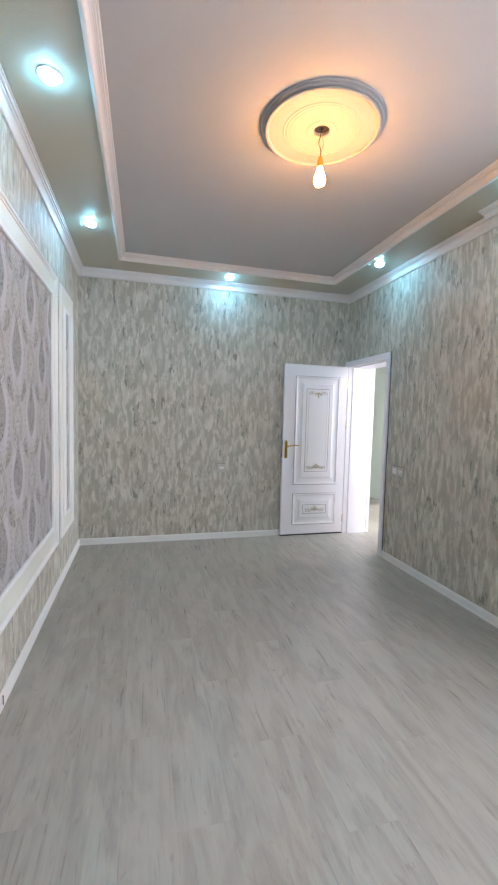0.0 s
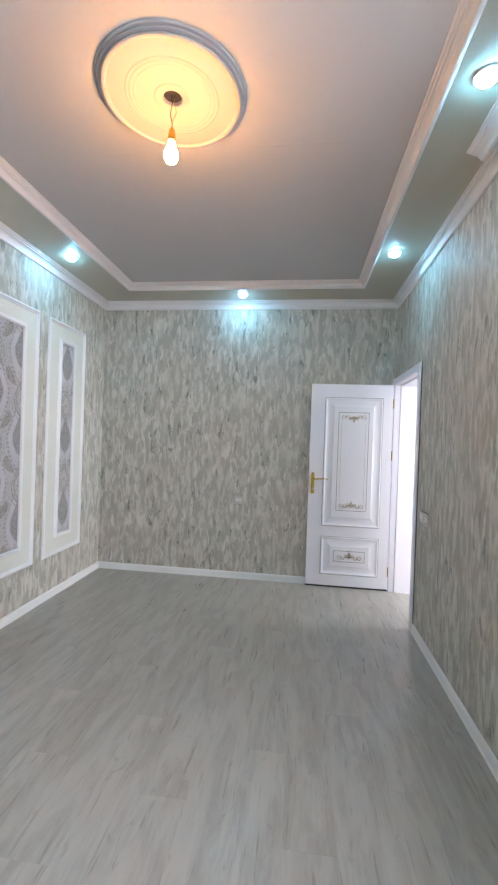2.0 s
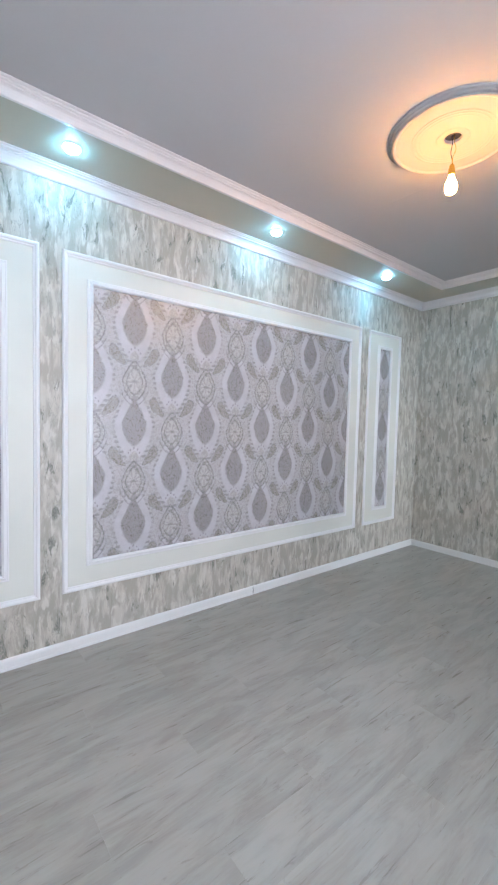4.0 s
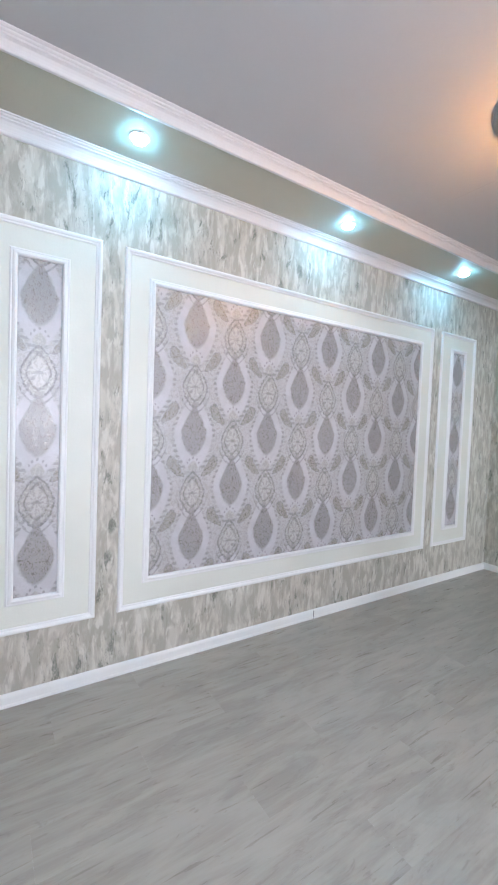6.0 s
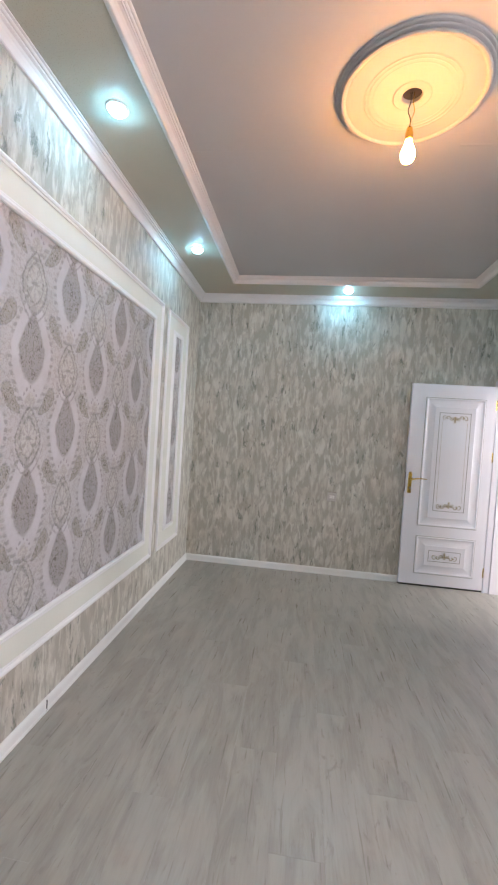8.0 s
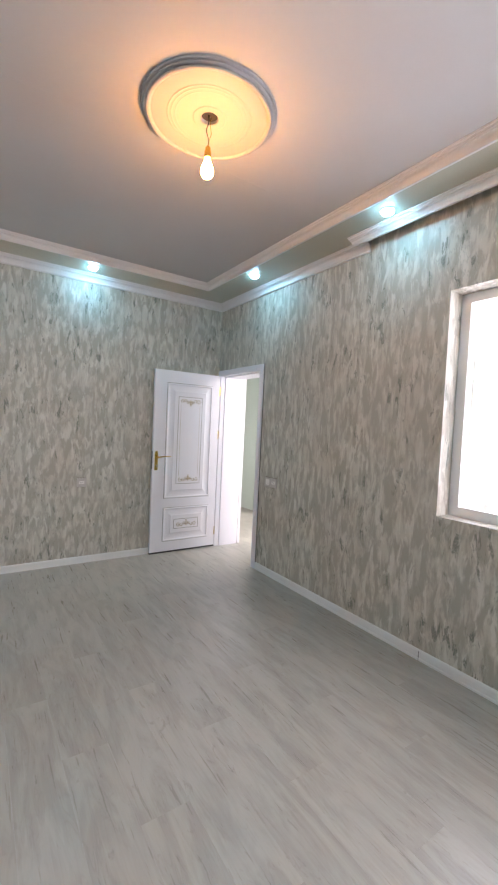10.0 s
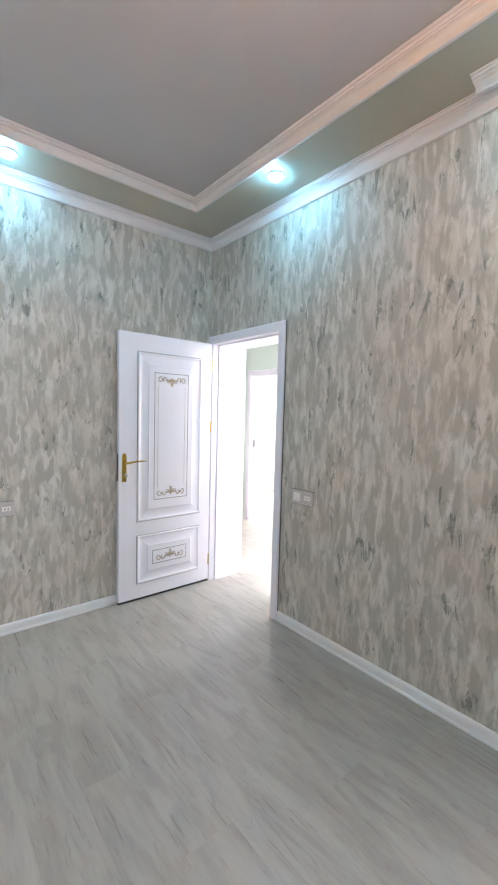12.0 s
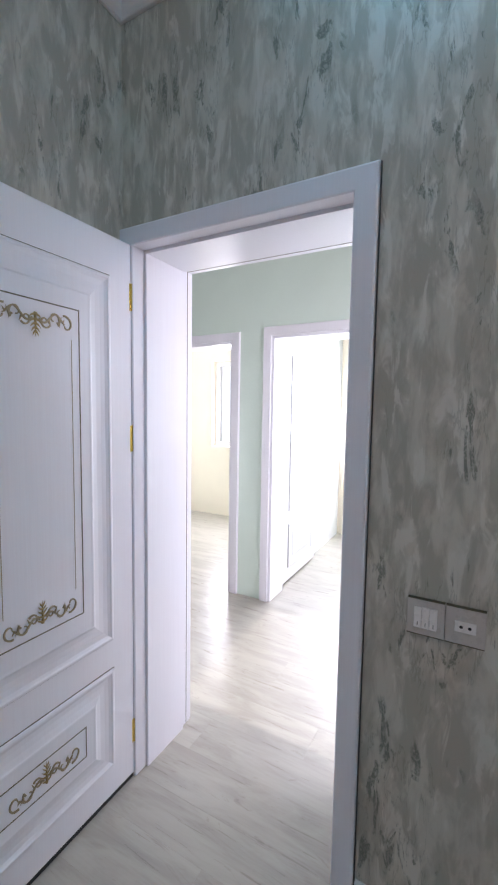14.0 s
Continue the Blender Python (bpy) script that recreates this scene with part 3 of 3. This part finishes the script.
def build_door_frame():
    arch = [(0, 0.0), (0, 0.012), (0.004, 0.016), (0.058, 0.018), (0.064, 0.014), (0.066, 0.0)]
    path = [(DOOR_N, 0.0), (DOOR_N, DOOR_H), (DOOR_S, DOOR_H), (DOOR_S, 0.0)]
    flip = [(-d, h) for d, h in arch]
    bm = sweep(bmesh.new(), path, flip, lambda a, b, h: (EAST - h, a, b))
    frame_ob = tagged(structure("door_1", bm, DOOR_PAINT, "white flat door architrave and deep white lining"))
    bm = sweep(bmesh.new(), path, [(-d - 0.006, h) for d, h in arch], lambda a, b, h: (OUT - 0.012 + h, a, b))
    part("outer_architrave", bm, DOOR_PAINT, frame_ob)
    lining = [(0.0, EAST - 0.001), (-0.02, EAST - 0.001), (-0.02, OUT - 0.012), (0.0, OUT - 0.012)]
    bm = sweep(bmesh.new(), path, lining, lambda a, b, h: (h, a, b))
    part("lining", bm, DOOR_PAINT, frame_ob)
    # dark strip stands in for the shadow along the architrave's outer edge
    bm = bmesh.new()
    box(bm, EAST - 0.006, DOOR_S - 0.0695, 0.0, EAST - 0.0003, DOOR_S - 0.0665, DOOR_H + 0.066)
    part("edge_gap", bm, DARK, frame_ob, "thin dark strip for the shadow between architrave and wall")
    stop = [(0.0, EAST + 0.042), (0.012, EAST + 0.044), (0.012, EAST + 0.27), (0.0, EAST + 0.272)]
    bm = sweep(bmesh.new(), path, stop, lambda a, b, h: (h, a, b))
    part("stop", bm, DOOR_PAINT, frame_ob)
    groove = [(0.0, OUT - 0.042), (0.001, OUT - 0.042), (0.001, OUT - 0.039), (0.0, OUT - 0.039)]
    bm = sweep(bmesh.new(), path, groove, lambda a, b, h: (h, a, b))
    part("lining_joint", bm, LINE, frame_ob, "thin dark joint in the lining")


def scroll(bm, cx, cz, r, turns, start, s, grow=1.0, thick=0.0028, y=0.0):
    """A curl: a spiral in the plane of the door."""
    pts = []
    for k in range(15):
        f = k / 14
        a = start + turns * 2 * math.pi * f
        q = r * (1 - 0.8 * f)
        pts.append((cx + s * q * math.cos(a), y, cz + grow * q * math.sin(a)))
    tube(bm, pts, lambda f: thick * (1 - 0.4 * f), 4)


def ornament(cx, cz, width, up, y):
    """Leafy scrollwork about the middle (cx, cz); up: 1 with its tip upwards, -1 hanging."""
    bm = bmesh.new()
    w = width / 2
    for s in (1, -1):
        scroll(bm, cx + s * w * 0.80, cz + up * 0.004, w * 0.21, 0.72, -1.9, s, up * 1.1, 0.0038, y)
        scroll(bm, cx + s * w * 0.47, cz - up * 0.006, w * 0.17, 0.85, 2.4, -s, up * 1.2, 0.0034, y)
        scroll(bm, cx + s * w * 0.24, cz + up * 0.004, w * 0.14, 0.90, 0.6, s, up * 1.2, 0.0034, y)
        stem = [(cx + s * w * (0.08 + 0.68 * f), y, cz + up * (0.015 * math.sin(f * 6.6 + 0.4) - 0.006)) for f in (k / 20 for k in range(21))]
        tube(bm, stem, lambda f: 0.0040 - 0.0016 * f, 4)
        for q, tilt in ((0.33, 0.8), (0.56, 0.7), (0.62, -0.8), (0.70, -0.6)):
            base = Vector((cx + s * w * q, y, cz))
            tip = base + Vector((s * w * 0.07, 0, up * tilt * 0.022))
            tube(bm, [base, base.lerp(tip, 0.5), tip], lambda f: 0.0040 * (1.05 - f), 4)
    spray = bmesh.new()
    for wid, drop in ((0.020, -0.012), (0.019, 0.002), (0.016, 0.014), (0.013, 0.026), (0.009, 0.037)):
        for s in (1, -1):
            base = Vector((cx, y, cz + up * drop))
            tube(spray, [base, base + Vector((s * wid * 0.6, 0, up * 0.005)), base + Vector((s * wid, 0, up * 0.013))], lambda f: 0.0036 * (1.1 - f), 5)
    tube(spray, [(cx, y, cz - up * 0.016), (cx, y, cz + up * 0.020), (cx, y, cz + up * 0.054)], lambda f: 0.0042 * (1.1 - f), 6)
    return bm, spray


def outline(bm, r, width, y):
    return sweep(bm, rect(*r), [(0, 0), (width, 0), (width, -0.0007), (0, -0.0007)], lambda a, b, h: (a, y + h, b), True)


def leaf(label, at, turn=0, ornate=True):
    """A door leaf 0.80 m wide, hinged at its right, its face towards -y."""
    W, Z0, Z1, T = 0.80, 0.017, 2.031, 0.040
    ob = thing("door_leaf", label, "door", at, turn)
    big, small = (0.140, 0.612, 0.703, 1.898), (0.140, 0.128, 0.703, 0.508)
    bm = bmesh.new()
    box(bm, 0, 0.0, Z0, W, T, Z1, 0.0025)
    body = part("body", bm, DOOR_PAINT, ob)
    raised = [(0.003, 0.0), (0.004, -0.006), (0.009, -0.009), (0.015, -0.009), (0.019, -0.006), (0.028, -0.002), (0.045, -0.0005), (0.065, -0.002), (0.080, -0.005), (0.086, -0.0065), (0.090, -0.009), (0.095, -0.0095), (0.100, -0.009), (0.104, -0.009)]
    for r in (big, small):
        bm = sweep(bmesh.new(), rect(*r), raised + [(0.104, 0.001), (0.003, 0.001)], lambda a, b, h: (a, h, b), True)
        a0, b0, a1, b1 = r
        box(bm, a0 + 0.1035, -0.009, b0 + 0.1035, a1 - 0.1035, 0.0, b1 - 0.1035)
        part("raised_panel", bm, DOOR_PAINT, ob)
        part("groove", outline(bmesh.new(), r, 0.0044, -0.0002), LINE, ob, "fine dark groove round the panel")
    if not ornate:
        return ob
    # the shadow below the leaf, built as a solid black strip
    part("bottom_seal", box(bmesh.new(), 0.002, 0.0005, 0.002, W - 0.002, T - 0.002, Z0), BLACK, ob, "black strip for the shadow under the door")
    y = -0.0092
    for r in ((0.275, 0.772, 0.570, 1.752), (0.268, 0.263, 0.572, 0.372)):
        part("inner_line", outline(bmesh.new(), r, 0.0036, y), LINE, ob, "fine gilt line")
    for x in (0.305, 0.539):
        part("thin_line", box(bmesh.new(), x, y - 0.0007, 0.865, x + 0.002, y, 1.655), GILT_PALE, ob, "thin pale line")
    for cz, up, width in ((1.700, -1, 0.245), (0.822, 1, 0.245), (0.310, 1, 0.245)):
        a, b = ornament(0.4225, cz, width, up, y - 0.001)
        carved = part("ornament", a, GILT_PALE, ob, "pale gilt leafy scrollwork")
        part("centre_leaf", b, GILT, carved, "gilt leaf spray")
    return ob


def furnish_leaf(ob, hinge_x=0.80):
    # handle plate, lever and key barrel
    bm = bmesh.new()
    box(bm, 0.022, -0.006, 0.930, 0.058, 0.0, 1.128, 0.0028)
    box(bm, 0.028, -0.006, 1.120, 0.052, 0.0, 1.142, 0.0028)
    plate = part("handle_plate", bm, BRASS, ob, "polished brass handle plate")
    bm = bmesh.new()
    tube(bm, [(0.040, 0.0, 1.075), (0.040, -0.030, 1.075), (0.042, -0.044, 1.075), (0.052, -0.050, 1.076)], 0.009, 10)
    tube(bm, [(0.040, -0.048, 1.073)] + [(0.04 + 0.15 * f, -0.050 - 0.004 * math.sin(3 * f), 1.073 + 0.012 * math.sin(f * 2.3)) for f in (k / 10 for k in range(1, 11))], lambda f: 0.0085 - 0.0045 * f, 10)
    part("lever", bm, BRASS, plate, "curved brass lever")
    bm = bmesh.new()
    tube(bm, [(0.040, -0.004, 0.985), (0.040, -0.020, 0.985)], 0.010, 14)
    tube(bm, [(0.040, -0.020, 0.985), (0.040, -0.034, 0.984)], 0.002, 6)
    box(bm, 0.031, -0.046, 0.972, 0.049, -0.043, 0.992, 0.001)
    part("key", bm, CHROME, plate, "key in a brass barrel")
    bm = bmesh.new()
    box(bm, -0.0015, 0.010, 0.94, 0.0, 0.032, 1.14)
    part("latch_plate", bm, DARK, ob, "dark steel latch plate")
    for z in (0.145, 1.290, 1.800):
        bm = bmesh.new()
        tube(bm, [(hinge_x + 0.004, -0.001, z), (hinge_x + 0.004, -0.001, z + 0.095)], 0.0048, 10)
        tube(bm, [(hinge_x + 0.004, -0.001, z + 0.095), (hinge_x + 0.004, -0.001, z + 0.105)], lambda f: 0.0045 - 0.003 * f, 10)
        box(bm, hinge_x - 0.007, -0.0015, z, hinge_x + 0.012, 0.001, z + 0.095)
        part("hinge", bm, BRASS, ob, "brass hinge")


def plate(name, label, at, turn, kind):
    """A wall plate whose face looks towards -y before it is turned."""
    ob = thing(name, label, "socket" if kind == "socket" else "switch", at, turn)
    bm = bmesh.new()
    box(bm, -0.045, -0.012, -0.047, 0.045, 0.0, 0.047, 0.002)
    part("cover", bm, PLASTIC, ob)
    if kind == "switch":
        for k in range(3):
            bm = bmesh.new()
            box(bm, -0.028 + k * 0.0189, -0.0165, -0.028, -0.0098 + k * 0.0189, -0.010, 0.028, 0.0012)
            rocker = part("rocker", bm, PLASTIC_PALE, ob, "pale rocker")
            bm = box(bmesh.new(), -0.0195 + k * 0.0189, -0.0170, -0.022, -0.0180 + k * 0.0189, -0.0164, -0.012)
            part("mark", bm, DARK, rocker, "small dark mark")
    else:
        bm = bmesh.new()
        box(bm, -0.024, -0.0155, -0.014, 0.024, -0.010, 0.014, 0.0012)
        part("insert", bm, PLASTIC_PALE, ob, "pale two-hole insert")
        for s in (-1, 1):
            bm = tube(bmesh.new(), [(s * 0.0095, -0.0158, 0), (s * 0.0095, -0.0140, 0)], 0.0042, 12)
            part("pin_hole", bm, BLACK, ob, "dark pin hole")
    # shadow round the cover, as dark strips along its top and bottom
    for s in (-1, 1):
        part("edge_line", box(bmesh.new(), -0.0445, -0.0127, s * 0.0475 - 0.0008, 0.0445, -0.0005, s * 0.0475 + 0.0008), LINE, ob, "thin dark brown strip for the shadow at the plate's edge")
    return ob


# ---- the hall and the rooms behind it ----
def build_hall():
    back = FAR + 0.24
    bm = bmesh.new()
    for y0, y1, z0, z1 in ((2.9, 4.30, 0, 3.1), (4.30, 5.15, 1.99, 3.1), (5.15, 5.48, 0, 3.1), (5.48, 6.35, 1.97, 3.1), (6.35, 8.0, 0, 3.1)):
        box(bm, FAR, y0, z0, back, y1, z1)
    structure("hall_wall", bm, GREEN, "pale green painted hall wall with two doorways")
    # unseen end wall; its opening is invented, for the fill lamp and sun
    bm = bmesh.new()
    box(bm, OUT - 0.012, 2.9, 0, FAR, 3.0, 0.8)
    box(bm, OUT - 0.012, 2.9, 2.4, FAR, 3.0, 3.1)
    box(bm, OUT - 0.012, 2.9, 0.8, OUT + 0.1, 3.0, 2.4)
    box(bm, FAR - 0.1, 2.9, 0.8, FAR, 3.0, 2.4)
    structure("hall_end_wall", bm, WHITE, "unseen white hall end wall with an opening added to let light in")
    bm = bmesh.new()
    box(bm, 3.2, 7.8, 0, 6.9, 8.0, 3.1)
    box(bm, OUT - 0.21, 5.2, 0, OUT - 0.012, 7.8, 3.1)
    box(bm, back, 5.20, 0, 6.62, 5.32, 3.1)
    box(bm, back, 2.9, 0, 6.9, 3.0, 3.1)
    structure("inner_wall", bm, WHITE, "white painted inner wall")
    bm = bmesh.new()
    for y0, y1, z0, z1 in ((3.0, 4.1, 0, 3.1), (4.1, 5.12, 0, 0.9), (4.1, 5.12, 2.2, 3.1), (5.12, 5.8, 0, 3.1), (5.8, 7.0, 0, 0.95), (5.8, 7.0, 2.1, 3.1), (7.0, 7.8, 0, 3.1)):
        box(bm, 6.62, y0, z0, 6.9, y1, z1)
    structure("outer_wall", bm, PEACH, "peach painted outer wall with windows")
    bm = box(bmesh.new(), EAST, 2.9, 3.0, 6.9, 8.0, 3.1)
    structure("hall_ceiling", bm, WHITE, "plain white hall ceiling")
    window_unit("window_2", 6.62, 6.9, 4.1, 5.12, 0.9, 2.2)
    window_unit("window_3", 6.62, 6.9, 5.8, 7.0, 0.95, 2.1)
    arch = [(0, 0.0), (0, 0.012), (0.004, 0.016), (0.060, 0.018), (0.066, 0.0)]
    for name, n, s, h in (("door_2", 5.15, 4.30, 1.99), ("door_3", 6.35, 5.48, 1.97)):
        path = [(n, 0.0), (n, h), (s, h), (s, 0.0)]
        bm = sweep(bmesh.new(), path, [(-d, q) for d, q in arch], lambda a, b, q: (FAR - q, a, b))
        ob = structure(name, bm, DOOR_PAINT, "white architrave and lining of a hall doorway")
        bm = sweep(bmesh.new(), path, [(0.02, FAR - 0.001), (-0.001, FAR - 0.001), (-0.001, back), (0.02, back)], lambda a, b, q: (q, a, b))
        part("lining", bm, DOOR_PAINT, ob)
    ob = leaf("plain white panelled door standing open into a bright room", (back + 0.01, 5.155, 0), 0, False)
    bm = bmesh.new()
    box(bm, 0.60, -0.008, 0.97, 0.635, 0, 1.17, 0.002)
    tube(bm, [(0.618, -0.04, 1.08), (0.50, -0.045, 1.085)], 0.007, 8)
    part("handle", bm, BRASS, ob, "brass handle")
    # solid dark strip gives the hinge gap its shade
    part("hinge_gap", box(bmesh.new(), -0.012, 0.002, 0.012, -0.001, 0.030, 1.98), DARK, ob, "dark strip for the shade in the gap at the hinges")
    for z in (0.135, 1.29, 1.80):
        bm = tube(bmesh.new(), [(-0.008, -0.010, z), (-0.008, -0.010, z + 0.10)], 0.010, 10)
        box(bm, -0.008, -0.004, z, 0.026, -0.001, z + 0.10, 0.001)
        part("hinge", bm, BRASS, ob, "brass hinge")
    part("strike_plate", box(bmesh.new(), FAR + 0.035, 6.324, 1.00, FAR + 0.065, 6.3295, 1.105), BLACK, bpy.data.objects["door_3"], "dark strike plate")
    bm = sweep(bmesh.new(), [(OUT - 0.012, 7.8), (OUT - 0.012, DOOR_N + 0.08)], [(0, 0), (0.012, 0), (0.012, 0.06), (0, 0.068)])
    structure("hall_baseboard", bm, BASE, "low white skirting")


def build_planks(x0, x1, y0, y1, first):
    """Floating boards, 0.193 by 1.21 m, with tight bevelled joints."""
    wide, long, gap, n = 0.193, 1.21, 0.0002, 0
    cache = {}
    x = x0
    row = first
    while x < x1 - 0.001:
        xe = min(x + wide, x1)
        y = y0 - long * ((row * 0.37) % 1.0)
        while y < y1:
            a, b = max(y, y0), min(y + long, y1)
            if b - a > 0.02:
                key = (round(xe - x, 3), round(b - a, 3))
                if key not in cache:
                    bm = bmesh.new()
                    w, l, t, v = xe - x - gap, b - a - gap, 0.010, 0.0002
                    low = [bm.verts.new(p) for p in ((0, 0, -t), (w, 0, -t), (w, l, -t), (0, l, -t))]
                    mid = [bm.verts.new(p) for p in ((0, 0, -v), (w, 0, -v), (w, l, -v), (0, l, -v))]
                    top = [bm.verts.new(p) for p in ((v, v, 0), (w - v, v, 0), (w - v, l - v, 0), (v, l - v, 0))]
                    for r, q in ((low, mid), (mid, top)):
                        for i in range(4):
                            bm.faces.new((r[i], r[(i + 1) % 4], q[(i + 1) % 4], q[i]))
                    bm.faces.new(top)
                    cache[key] = mesh(bm, "plank", LAMINATE)
                ob = new("plank", cache[key])
                ob.parent = FLOOR
                ob.location = (x, a, 0)
                n += 1
            y += long
        x = xe
        row += 1


build_shell()
build_door_frame()
build_hall()
window_unit("window_1", EAST, OUT - 0.012, 0.25, 2.15, 0.95, 2.35)
build_panels()
build_rose()
build_bulb()
build_spots()
main_leaf = leaf("open white lacquered door with gilt scrollwork and a brass handle", (2.236, 4.948, 0))
furnish_leaf(main_leaf)
plate("light_switch", "ivory three-gang light switch with dark edge shadow strips beside the door", (EAST, 3.924, 0.918), -90, "switch")
plate("socket", "ivory two-hole socket with dark edge shadow strips beside the switch", (EAST, 3.832, 0.918), -90, "socket")
plate("socket", "ivory two-hole socket with dark edge shadow strips alone on the grey wallpaper", (1.525, NORTH, 0.818), 0, "socket")
for x, y0, y1 in ((5.2, -2.0, 2.7), (8.2, 2.8, 8.4)):
    bm = box(bmesh.new(), x, y0, -0.15, x + 0.02, y1, 3.6)
    structure("backdrop", bm, BRIGHT, "plain bright overcast distance outside the windows")
bm = box(bmesh.new(), -60, -60, -0.4, 60, 60, -0.16)
structure("ground", bm, GROUND, "pale bare ground outside")
FLOOR = bpy.data.objects["floor"]
build_planks(0.0, EAST, SOUTH, NORTH, 0)
build_planks(EAST, 6.62, 3.0, 7.8, 3)
